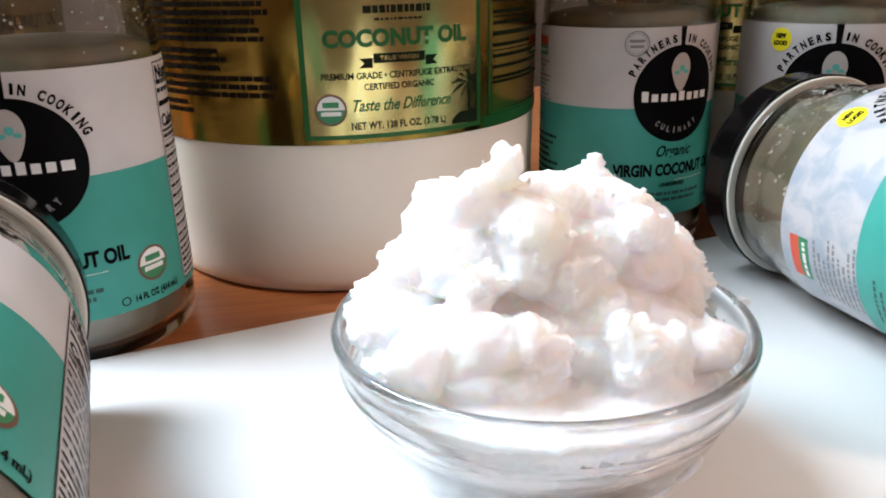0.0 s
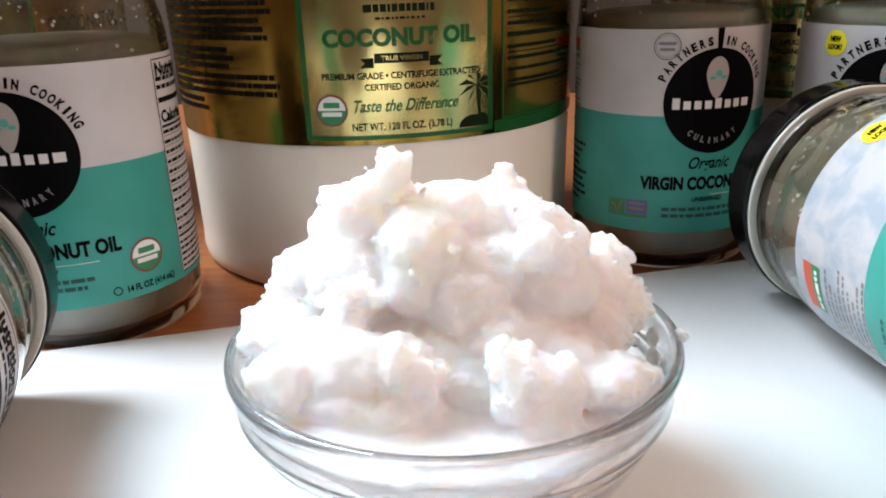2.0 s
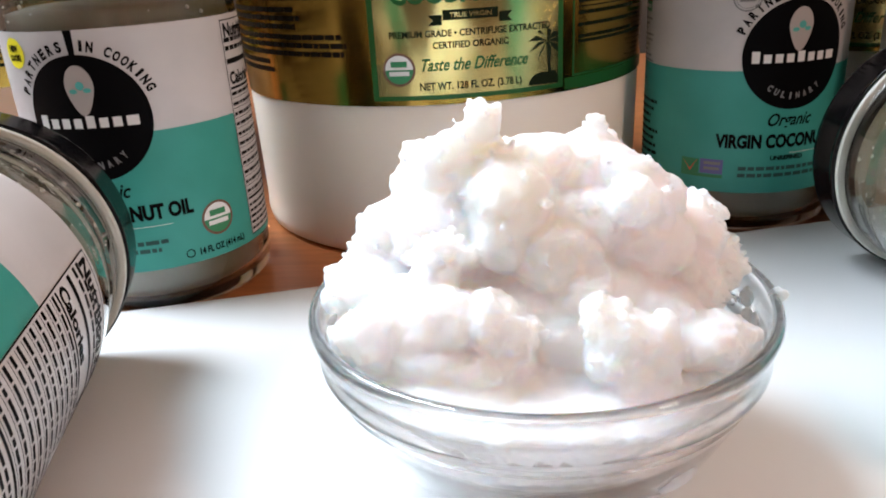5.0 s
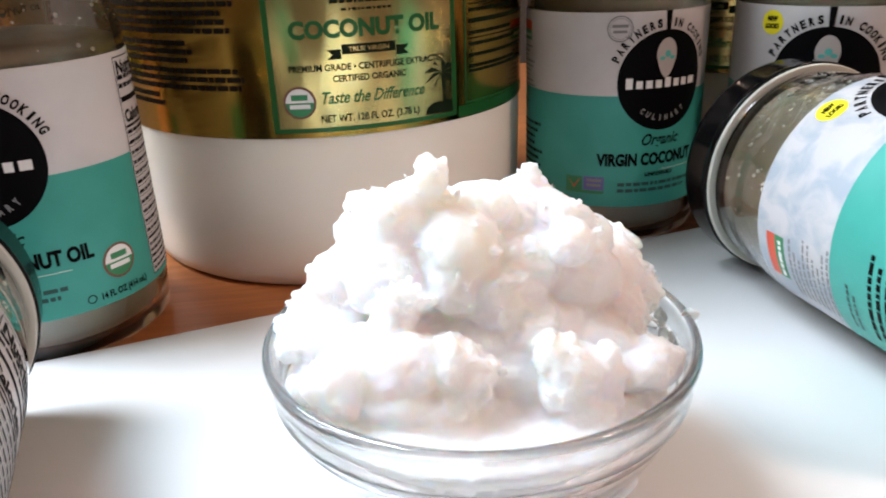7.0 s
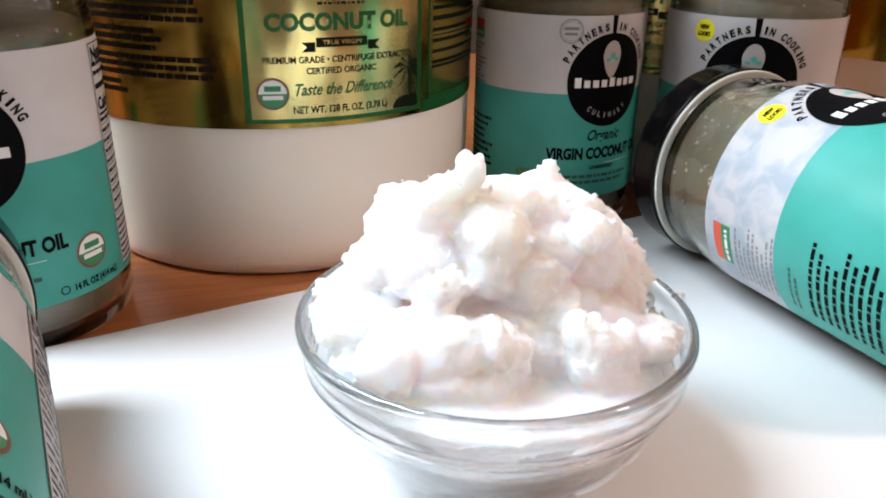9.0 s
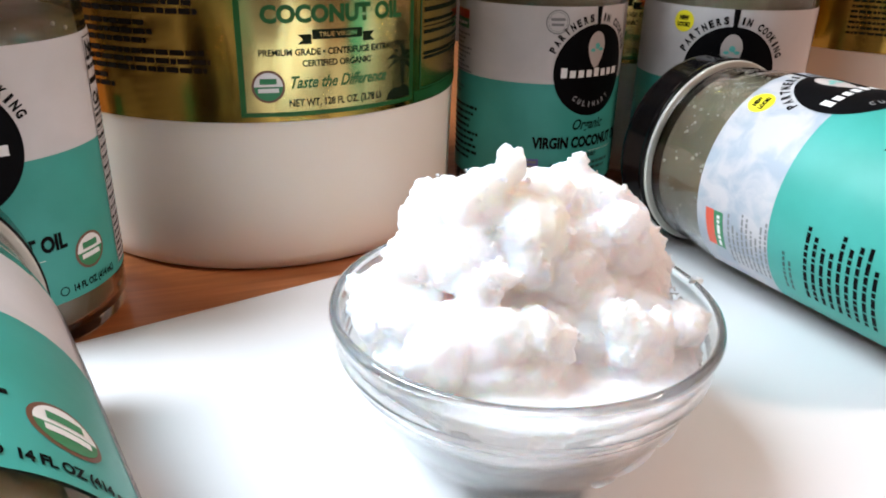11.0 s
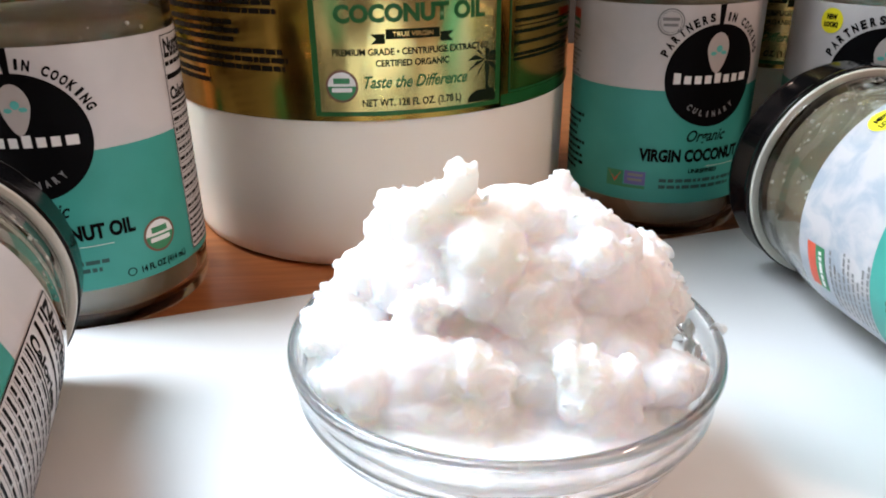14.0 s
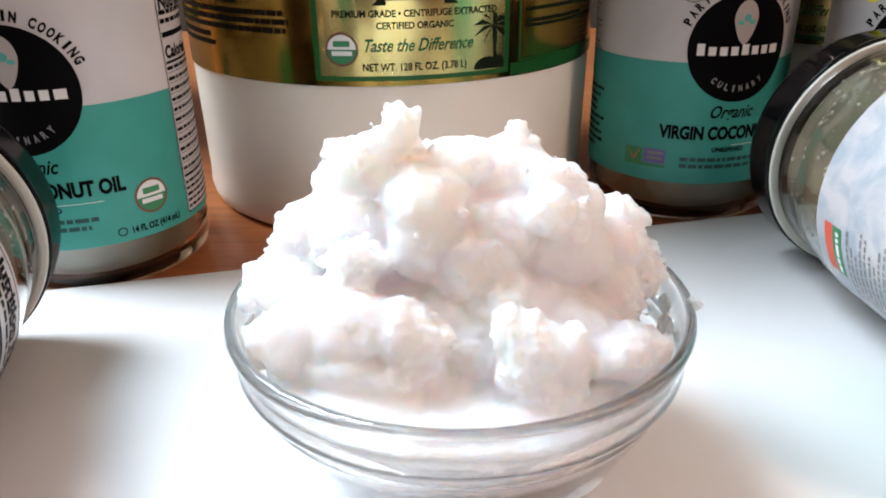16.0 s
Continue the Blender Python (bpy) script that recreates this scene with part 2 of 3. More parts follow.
wall_with_opening("wall_west", -1.1, -0.95, -1.9, 0.95, 2.7, 0.1, 0.9, 1.45, 2.55, WALL_BROWN)
tagged(part("wall_north", box(-1.25, 0.95, 0, 2.05, 1.1, 2.7), WALL_DARK, smooth=False), "dark brown painted wall behind the table", "wall", kind="structure")
tagged(part("wall_south", box(-1.25, -2.05, 0, 2.05, -1.9, 2.7), WALL_BROWN, smooth=False), "plain brown painted wall", "wall", kind="structure")
tagged(part("wall_east", box(1.9, -1.9, 0, 2.05, 0.95, 2.7), WALL_BROWN, smooth=False), "plain brown painted wall", "wall", kind="structure")
tagged(part("floor", box(-1.25, -2.05, -0.1, 2.05, 1.1, 0), FLOOR, smooth=False), "brown wooden floor", "floor", kind="structure")
tagged(part("ceiling", box(-1.25, -2.05, 2.7, 2.05, 1.1, 2.8), CEILING, smooth=False), "plain white ceiling", "ceiling", kind="structure")

window = tagged(thing("window_1", pose(-1.03, 0.5, 2.0), "white painted window with two panes", "window"), kind="structure")
part("window_frame", merged(box(-0.04, -0.4, -0.55, 0.04, -0.35, 0.55), box(-0.04, 0.35, -0.55, 0.04, 0.4, 0.55), box(-0.04, -0.35, -0.55, 0.04, 0.35, -0.5),
                            box(-0.04, -0.35, 0.5, 0.04, 0.35, 0.55), box(-0.03, -0.35, -0.02, 0.03, 0.35, 0.02)), FRAME_WHITE, window, smooth=False)
for z in (-0.26, 0.26):
    pane = part("pane", box(-0.003, -0.35, z - 0.24, 0.003, 0.35, z + 0.24), GLASS, window, smooth=False)
    pane.visible_shadow = False
part("window_sill", box(0.04, -0.38, -0.59, 0.14, 0.38, -0.555, 0.006), FRAME_WHITE, window)

lamp = thing("ceiling_lamp", pose(0.98, -0.28, 2.7), "small ceiling lamp with a bare warm bulb", "lamp")
part("ceiling_rose", lathe(rounded([(0, 0), (0.06, 0), (0.055, -0.02), (0.012, -0.03), (0, -0.03)])), FRAME_WHITE, lamp)
part("cord", lathe([(0, -0.03), (0.004, -0.03), (0.004, -0.77), (0, -0.77)], 12), LID, lamp)
part("socket", lathe(rounded([(0, -0.77), (0.018, -0.77), (0.018, -0.82), (0, -0.82)]), 24), LID, lamp)

# ---- the table and the board ----
table = thing("wooden_table", pose(0.1, 0.35, 0), "orange varnished wooden table", "table")
part("tabletop", box(-0.8, -0.5, TABLE - 0.03, 0.8, 0.5, TABLE, 0.004), WOOD, table)
for x in (-0.74, 0.74):
    for y in (-0.44, 0.44):
        part("leg", box(x - 0.03, y - 0.03, 0, x + 0.03, y + 0.03, TABLE - 0.03, 0.003), WOOD, table)

# The board lies askew; its origin is on the back edge, beside the standing jar.
BOARD_TURN = math.degrees(math.atan(0.2709))
board_bm = box(-0.26, -0.385, 0.0004, 0.4, 0, 0.0042, 0)
bmesh.ops.bevel(board_bm, geom=[e for e in board_bm.edges if abs(e.verts[0].co.z - e.verts[1].co.z) > 0.001], offset=0.003, segments=4, affect="EDGES")
bmesh.ops.bevel(board_bm, geom=[e for e in board_bm.edges if e.verts[0].co.z > 0.004 and e.verts[1].co.z > 0.004], offset=0.0012, segments=3, affect="EDGES")
board = part("white_board", board_bm, BOARD_WHITE)
board.matrix_world = pose(-0.074, 0.2697, TABLE, 0, 0, BOARD_TURN)
tagged(board, "thin glossy white plastic board on the wooden table", "board")


# ---- the jars ----
R_JAR = 0.0398


def flat_seal(cx, cy, r):
    """The round certificate: brown ring, pale top half, green lower half."""
    return [("seal_ring", flat_disc(cx, cy, r), BROWN, 0.00012),
            ("seal_top", flat_disc(cx, cy, r * 0.86, a0=0, a1=180), INK_WHITE, 0.0002),
            ("seal_base", flat_disc(cx, cy, r * 0.86, a0=180, a1=360), GREEN, 0.0002),
            ("seal_bar", flat_rect(cx - r * 0.5, cy + r * 0.16, cx + r * 0.5, cy + r * 0.5), GREEN, 0.00028),
            ("seal_bar", flat_rect(cx - r * 0.62, cy - r * 0.36, cx + r * 0.62, cy - r * 0.1), INK_WHITE, 0.00028)]


def jar_print(wrap, label, trade_marks):
    """All that is printed on one jar's label; x runs round to the right of the badge, y up from the jar's foot."""
    r = R_JAR
    deg = lambda a: radians(a) * r  # noqa: E731
    put = lambda name, bm, mat, lift, text="": part(name, wrap(bm, lift), mat, label, text, smooth=True)  # noqa: E731
    cy = 0.0713
    put("badge", flat_disc(0, cy, 0.0205, n=72), INK, 0.00015, "round black badge")
    put("spoon_handle", flat_poly([(-0.0014, 0.0992), (0.0014, 0.0992), (0.0009, 0.0905), (-0.0009, 0.0905)]), INK, 0.00015)
    drop = flat_disc(0, 0, 0.0047, n=36)
    for v in drop.verts:
        k = v.co.y / 0.0047
        v.co = Vector((v.co.x * (1 - 0.3 * max(0.0, -k)), 0.0818 + (0.0068 if k > 0 else 0.0092) * k, 0))
    put("spoon", drop, INK_CREAM, 0.00028, "pale spoon drawing")
    put("leaf", merged(flat_disc(-0.0021, 0.0805, 0.0013, squash=0.6, n=12), flat_disc(0.0003, 0.0822, 0.0014, n=12), flat_disc(0.0024, 0.0807, 0.0013, squash=0.6, n=12)), LEAF_TEAL, 0.00042)
    # the maker's word stands as a row of pale bars of its size
    for k, tall in enumerate((0.0044, 0.0032, 0.0032, 0.0032, 0.004, 0.0032, 0.0032, 0.0032)):
        x = -0.0170 + 0.0042 * k
        put("name_bar", flat_rect(x, 0.0686, x + (0.0038 if k == 7 else 0.0028), 0.0686 + tall), INK_WHITE, 0.00028)
    put("slogan", arc_text("PARTNERS", 0, cy, 0.0233, -66, -10, 0.0034), INK, 0.00015)
    put("slogan", arc_text("IN COOKING", 0, cy, 0.0233, 8, 68, 0.0034), INK, 0.00015)
    put("small_word", arc_text("CULINARY", 0, cy, 0.0153, -142, -218, 0.0026, True), INK_GREY, 0.00026)
    put("script", flat_text("Organic", 0.0, 0.0462, 0.018, 0.0066, 0.02, 0.35), INK, 0.00015)
    put("product_name", flat_text("VIRGIN COCONUT OIL", 0, 0.0385, deg(80), 0.0057, 0.05), INK, 0.00015)
    put("small_word", flat_text("UNREFINED", 0, 0.0317, 0.0135, 0.0019, 0.04), INK, 0.00015)
    put("small_print", text_bars(-0.0185, 0.0268, 0.0185, 2, 0.0028, 0.0015, 3, 0.12, 0.0034), INK_DARK_TEAL, 0.00015)
    put("thin_line", flat_rect(0.001, 0.0334, 0.02, 0.0336), INK_WHITE, 0.00015)
    for name, bm, mat, lift in flat_seal(deg(52), 0.0316, 0.0063):
        put(name, bm, mat, lift)
    put("volume", flat_text("14 FL OZ (414 mL)", deg(53), 0.0207, 0.019, 0.0033, 0.045), INK, 0.00015)
    put("mark", flat_disc(deg(34.5), 0.0212, 0.0016, 0.0012, n=20), INK, 0.00015)
    # nutrition panel: a box of heavy and light rules and small print
    n0, n1, top, foot = deg(74), deg(133), 0.0975, 0.0195
    put("panel_paper", flat_rect(n0, foot, n1, top), PAPER, 0.00012, "white nutrition panel")
    put("panel_border", merged(flat_rect(n0, foot, n0 + 0.0004, top), flat_rect(n1 - 0.0004, foot, n1, top), flat_rect(n0, top - 0.0004, n1, top), flat_rect(n0, foot, n1, foot + 0.0004)), INK, 0.0002)
    mid = (n0 + n1) / 2
    put("panel_heading", flat_text("Nutrition Facts", mid, 0.0938, n1 - n0 - 0.003, 0.0048, 0.045), INK, 0.0002)
    put("panel_heading", flat_text("Calories", n0 + 0.0105, 0.0775, 0.0185, 0.0046, 0.045), INK, 0.0002)
    put("panel_figure", flat_text("120", n1 - 0.0065, 0.0784, 0.0105, 0.0062, 0.045), INK, 0.0002)
    put("panel_rule", merged(flat_rect(n0 + 0.001, 0.0824, n1 - 0.001, 0.0842), flat_rect(n0 + 0.001, 0.0736, n1 - 0.001, 0.0745), flat_rect(n0 + 0.001, 0.0328, n1 - 0.001, 0.0338)), INK, 0.0002)
    rows = [flat_rect(n0 + 0.001, 0.0705 - 0.0036 * i, n1 - 0.001, 0.0707 - 0.0036 * i) for i in range(11)]
    put("panel_rule", merged(*rows), INK, 0.0002)
    put("panel_print", text_bars(n0 + 0.001, 0.0715, n1 - 0.001, 11, 0.0036, 0.0012, 5, 0.3), INK, 0.0002)
    put("panel_print", text_bars(n0 + 0.001, 0.0898, n1 - 0.001, 2, 0.0028, 0.0015, 6, 0.1), INK, 0.0002)
    put("panel_print", text_bars(n0 + 0.001, 0.0302, n1 - 0.001, 5, 0.0023, 0.0011, 7, 0.15), INK, 0.0002)
    # left flank: coloured patch and columns of small print
    f0 = deg(-118)
    put("red_patch", flat_rect(f0, 0.0905, f0 + 0.016, 0.0945), RED, 0.00015)
    put("green_patch", flat_rect(f0, 0.0862, f0 + 0.016, 0.0905), GREEN, 0.00015)
    put("patch_print", text_bars(f0 + 0.001, 0.0876, f0 + 0.015, 1, 0.002, 0.0014, 9, 0.1), INK_WHITE, 0.0002)
    put("flank_print", text_bars(f0 - 0.005, 0.083, f0 + 0.021, 9, 0.0021, 0.0009, 11, 0.35, 0.0026), INK_GREY, 0.00015)
    put("flank_print", text_bars(f0 - 0.004, 0.0583, f0 + 0.016, 2, 0.0024, 0.001, 12, 0.4, 0.0026), INK_DARK_TEAL, 0.00015)
    put("flank_print", text_bars(f0 - 0.004, 0.0495, f0 + 0.027, 9, 0.0031, 0.0014, 13, 0.3), INK, 0.00015)
    if trade_marks:
        c = deg(-47)
        put("leaf_mark", merged(flat_rect(c - 0.0085, 0.0245, c - 0.001, 0.0305), flat_rect(c - 0.0085, 0.0232, c + 0.0085, 0.0245)), GREEN, 0.00015)
        put("wing_mark", flat_poly([(c - 0.0078, 0.0298), (c - 0.0048, 0.0262), (c - 0.0018, 0.0302), (c - 0.0046, 0.0252)]), RED, 0.0002)
        put("violet_mark", flat_rect(c - 0.0005, 0.0248, c + 0.0085, 0.0308), PURPLE, 0.00015)
        put("mark_print", text_bars(c + 0.001, 0.0286, c + 0.0075, 2, 0.0022, 0.0012, 21, 0.1, 0.01), INK_GREY, 0.0002)


def badge_sticker(wrap, label, a):
    x = radians(a) * R_JAR
    part("sticker", wrap(flat_disc(x, 0.0925, 0.0048, squash=1.0, n=32), 0.00018), YELLOW, label, "small round yellow sticker")
    part("sticker_word", wrap(merged(flat_text("NEW", x, 0.094, 0.0046, 0.0021, 0.07), flat_text("LOOK!", x, 0.0911, 0.006, 0.0021, 0.07)), 0.00026), INK, label)


def stamp(wrap, label, a):
    x = radians(a) * R_JAR
    part("stamp_ring", wrap(merged(flat_disc(x, 0.0928, 0.0052, 0.0047, n=40), flat_disc(x, 0.0928, 0.0042, 0.004, n=40)), 0.00016), INK_GREY, label)
    part("stamp_bars", wrap(merged(flat_rect(x - 0.0032, 0.0933, x + 0.0032, 0.0945), flat_rect(x - 0.0028, 0.0911, x + 0.0028, 0.0922)), 0.00018), INK_GREY, label)


def coconut_oil_jar(m, words, trade_marks, mark, fill=0.1, paper=None):
    jar = thing("coconut_oil_jar", m, words, "jar", "jars of coconut oil")
    outer = [(0, 0.0026), (0.02, 0.0018), (0.033, 0.0), (0.0368, 0.0006), (0.039, 0.003), (0.0395, 0.0075), (0.0396, 0.02), (0.0396, 0.1), (0.0394, 0.1055), (0.0387, 0.1105),
             (0.0377, 0.1145), (0.037, 0.1185), (0.0374, 0.1202), (0.037, 0.122), (0.0374, 0.1242), (0.037, 0.1262), (0.0369, 0.1285), (0.0372, 0.129), (0.0378, 0.1299), (0.0372, 0.1308), (0.0345, 0.1312), (0.0345, 0.142), (0.0332, 0.1425)]
    inner = [(0.032, 0.142), (0.0342, 0.128), (0.0346, 0.12), (0.0355, 0.1135), (0.0366, 0.107), (0.0369, 0.1), (0.0369, 0.01), (0.0352, 0.0048), (0.02, 0.0042), (0, 0.0046)]
    part("glass_body", lathe(outer + inner), JAR_GLASS, jar, "clear glass")
    part("oil", lathe([(0, 0.0049), (0.02, 0.0045), (0.035, 0.0051), (0.0366, 0.0104), (0.0366, 0.0985), *([(0.0362, 0.107), (0.0351, 0.1135), (0.0342, 0.12), (0.0339, fill - 0.001)] if fill > 0.12 else [(0.0363, fill)]), (0.03, fill + 0.0015), (0, fill + 0.001)]), OIL, jar, "greyish set coconut oil")
    part("lid", lathe(rounded([(0, 0.1475), (0.0355, 0.1475), (0.0385, 0.1462), (0.0392, 0.144), (0.0392, 0.1335), (0.0397, 0.1322), (0.0397, 0.131), (0.0372, 0.131), (0.0368, 0.144), (0, 0.1445)], 3)), LID, jar, "glossy black screw lid")
    part("seal_bead", lathe(rounded([(0.0362, 0.1291), (0.0388, 0.1293), (0.0392, 0.13), (0.0388, 0.1308), (0.0362, 0.1309)], 3)), SEAL_RING, jar, "pale ring under the lid")
    rng, drops = random.Random(int(1e4 * m.translation.x)), bmesh.new()
    for _ in range(170 if fill > 0.12 else 70):
        a, z, k = rng.uniform(0, 2 * math.pi), rng.uniform(0.101, 0.126), rng.choice((0.0003, 0.0004, 0.0005, 0.0008))
        r = 0.0371 - max(0.0, z - 0.107) * 0.17
        bmesh.ops.create_icosphere(drops, subdivisions=1, radius=k, matrix=Matrix.Translation((r * math.sin(a), -r * math.cos(a), z)))
    tagged(part("bubble", drops, BUBBLE, jar, "fine pale bubbles and drops behind the glass"), kind="stuff")
    wrap = Wrap(R_JAR)
    half = radians(141) * R_JAR
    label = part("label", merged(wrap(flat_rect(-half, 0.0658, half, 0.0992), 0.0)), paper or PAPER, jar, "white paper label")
    part("teal_band", wrap(flat_rect(-half, 0.0174, half, 0.0658), 0.00003), TEAL, label, "teal lower band of the label")
    jar_print(wrap, label, trade_marks)
    if mark == "sticker":
        badge_sticker(wrap, label, -33)
    else:
        stamp(wrap, label, -29)
    return jar


coconut_oil_jar(pose(-0.0959, 0.3054, TABLE, 0, 0, 2), "standing glass jar of coconut oil, teal and white label", False, "sticker", 0.1035)
coconut_oil_jar(pose(0.1399, 0.3723, TABLE, 0, 0, 13), "standing glass jar of virgin coconut oil behind the board", True, "stamp", 0.1035)
coconut_oil_jar(pose(0.2278, 0.3473, TABLE, 0, 0, -33), "standing glass jar of coconut oil with a yellow sticker", True, "sticker", 0.1035)


def lying(x, y, azimuth, along, roll):
    """A jar on its side on the board: (x, y) is on its axis, its foot lies along metres back from there."""
    a = radians(azimuth)
    return pose(x + math.sin(a) * along, y + math.cos(a) * along, BOARD + 0.0399, 0, 0, -azimuth) @ pose(0, 0, 0, -90) @ pose(0, 0, 0, 0, 0, roll)


coconut_oil_jar(lying(0.1927, 0.22, -7.5, -0.0645, -3), "glass jar of coconut oil lying on its side, black lid", True, "sticker", 0.127, PAPER_REFLECTED)
coconut_oil_jar(lying(-0.0816, 0.12, -14.5, -0.033, -1), "glass jar of coconut oil lying beside the bowl", False, "sticker", 0.127)


# ---- the tubs ----
def tub_radius(z):
    return 0.0905 + 0.02 * (z - 0.06)


def gallon_tub(m, words, full=True):
    tub = thing("coconut_oil_tub", m, words, "tub", "tubs of coconut oil")
    body = [(0, 0.004), (0.07, 0.003), (0.08, 0.0), (0.0862, 0.0), (0.0888, 0.0018), (0.0897, 0.006)]
    body += [(tub_radius(z / 1000) - 0.0002, z / 1000) for z in range(12, 190, 8)]
    body += [(0.0955, 0.1895), (0.0955, 0.194), (0.0925, 0.195), (0.0905, 0.1945), (0.089, 0.18), (0.086, 0.02), (0, 0.012)]
    part("tub_body", lathe(body, 128), TUB_WHITE, tub, "off-white plastic body")
    part("lid", lathe(rounded([(0, 0.199), (0.088, 0.199), (0.0905, 0.203), (0.098, 0.203), (0.0995, 0.2), (0.0985, 0.188), (0.0965, 0.188), (0.0965, 0.1965), (0, 0.1965)], 3), 128), TUB_WHITE, tub, "white snap lid")
    wrap = Wrap(lambda z: 0.0905 + 0.02 * (z - 0.06))
    deg = lambda a: radians(a) * 0.0905  # noqa: E731
    bottom, top = 0.0622, 0.168
    half = deg(168)
    label = part("gold_label", wrap(flat_rect(-half, bottom, half, top), 0.0003), GOLD, tub, "wrap-round gold foil label")
    put = lambda name, bm, mat, lift, text="": part(name, wrap(bm, 0.0003 + lift), mat, label, text)  # noqa: E731
    w, b, t = deg(23.2), bottom + 0.002, 0.16
    put("front_panel", flat_rect(-w, b, w, t), GOLD_PALE, 0.00012, "paler gold front panel")
    g = 0.0021
    put("panel_border", merged(flat_rect(-w, b, -w + g, t), flat_rect(w - g, b, w, t), flat_rect(-w + g, b, w - g, b + g * 0.8), flat_rect(-w + g, t - g, w - g, t)), DARK_GREEN, 0.0002, "dark green border")
    if not full:
        put("product_name", flat_text("COCONUT OIL", 0, 0.1013, deg(36), 0.0066, 0.03), INK_GREEN_BLACK, 0.0002)
        put("small_print", text_bars(-deg(80), 0.15, -deg(30), 26, 0.0031, 0.0015, 4, 0.08), INK_GREEN_BLACK, 0.0002)
        put("small_print", text_bars(deg(30), 0.15, deg(80), 26, 0.0031, 0.0015, 5, 0.2), INK_GREEN_BLACK, 0.0002)
        return tub
    # the maker's mark: a tree and two bars
    put("tree_mark", merged(flat_disc(0.001, 0.1205, 0.008, squash=0.45, n=24), flat_rect(0, 0.1145, 0.002, 0.121), flat_disc(-0.004, 0.1185, 0.005, squash=0.4, n=20), flat_disc(0.006, 0.1185, 0.005, squash=0.4, n=20)), INK_GREEN_BLACK, 0.0002)
    x = -0.0125
    for k in (0.003, 0.002, 0.0022, 0.001, 0.002, 0.0022, 0.0016, 0.0018, 0.0024, 0.0008, 0.0016):
        put("name_bar", flat_rect(x, 0.1098, x + k, 0.1125), INK_GREEN_BLACK, 0.0002)
        x += k + 0.0005
    put("name_print", text_bars(-0.0085, 0.1072, 0.0095, 1, 0.002, 0.0009, 8, 0.0, 0.0015), INK_GREEN_BLACK, 0.0002)
    put("product_name", flat_text("COCONUT OIL", deg(0.4), 0.1012, deg(36), 0.0066, 0.05), DARK_GREEN, 0.0002)
    put("ribbon", merged(flat_rect(-deg(6), 0.0921, deg(6.6), 0.0956), flat_poly([(-deg(9.4), 0.0905), (-deg(6.2), 0.0905), (-deg(6.2), 0.094), (-deg(9.4), 0.094), (-deg(8.2), 0.0922)]),
                         flat_poly([(deg(10), 0.0905), (deg(8.8), 0.0922), (deg(10), 0.094), (deg(6.8), 0.094), (deg(6.8), 0.0905)])), INK_GREEN_BLACK, 0.0002, "dark ribbon")
    put("ribbon_word", flat_text("TRUE VIRGIN", deg(0.3), 0.09385, deg(9.5), 0.0017, 0.02), GOLD_PALE, 0.0003)
    put("grade_line", flat_text("PREMIUM GRADE \u2022 CENTRIFUGE EXTRACTED", deg(0.6), 0.0877, deg(38), 0.0025, 0.03), INK_GREEN_BLACK, 0.0002)
    put("grade_line", flat_text("CERTIFIED ORGANIC", deg(0.2), 0.0836, deg(17.5), 0.0025, 0.03), INK_GREEN_BLACK, 0.0002)
    for name, bm, mat, lift in flat_seal(-deg(16.6), 0.0755, 0.006):
        put(name, bm, mat, lift + 0.0001)
    put("tagline", flat_text("Taste the Difference", deg(1.2), 0.0768, deg(25), 0.0046, 0.02, 0.4), DARK_GREEN, 0.0002)
    put("volume", flat_text("NET WT. 128 FL OZ. (3.78 L)", deg(0.0), 0.0687, deg(24), 0.0037, 0.025), INK_GREEN_BLACK, 0.0002)
    palm = [flat_poly([(deg(19.2), b + g), (deg(20.2), b + g), (deg(19.0), 0.0815), (deg(18.5), 0.0815)])]
    for a in range(0, 360, 40):
        c, s = math.cos(radians(a)), math.sin(radians(a))
        x, y = deg(18.8), 0.082
        palm.append(flat_poly([(x, y), (x + 0.0045 * c - 0.001 * s, y + 0.0045 * s * 0.8 + 0.001), (x + 0.0085 * c, y + 0.0075 * s * 0.8 - 0.0018), (x + 0.0042 * c + 0.001 * s, y + 0.0042 * s * 0.8 - 0.0008)]))
    palm.append(flat_disc(deg(17.6), b + g, 0.006, squash=0.75, n=24, a0=0, a1=180))
    palm.append(flat_disc(deg(20.0), b + g, 0.0035, squash=1.4, n=20, a0=0, a1=180))
    put("palm_picture", merged(*palm), INK_GREEN_BLACK, 0.0002, "dark palm tree picture")
    for y, lines, end, seed in ((0.152, 10, 28, 4), (0.1195, 7, 28, 14), (0.0965, 3, 40, 24), (0.0865, 3, 27.5, 34), (0.0765, 2, 52, 54)):
        put("small_print", text_bars(-deg(95), y, -deg(end), lines, 0.0031, 0.0019, seed, 0.08, 0.0042), INK_BROWN_BLACK, 0.0002)
    s0, s1 = deg(26.2), deg(62)
    put("side_panel_border", merged(flat_rect(s0, 0.0675, s0 + 0.0009, 0.16), flat_rect(s1, 0.0675, s1 + 0.0009, 0.16), flat_rect(s0, 0.0675, s1, 0.0684)), DARK_GREEN, 0.0002)
    put("side_panel_foot", flat_rect(w + 0.001, bottom + 0.0006, deg(75), 0.0672), DARK_GREEN, 0.00015, "dark green foot of the label")
    put("side_print", text_bars(s0 + 0.003, 0.15, s1 - 0.004, 17, 0.0043, 0.0014, 44, 0.5), INK_GREEN_BLACK, 0.0002)
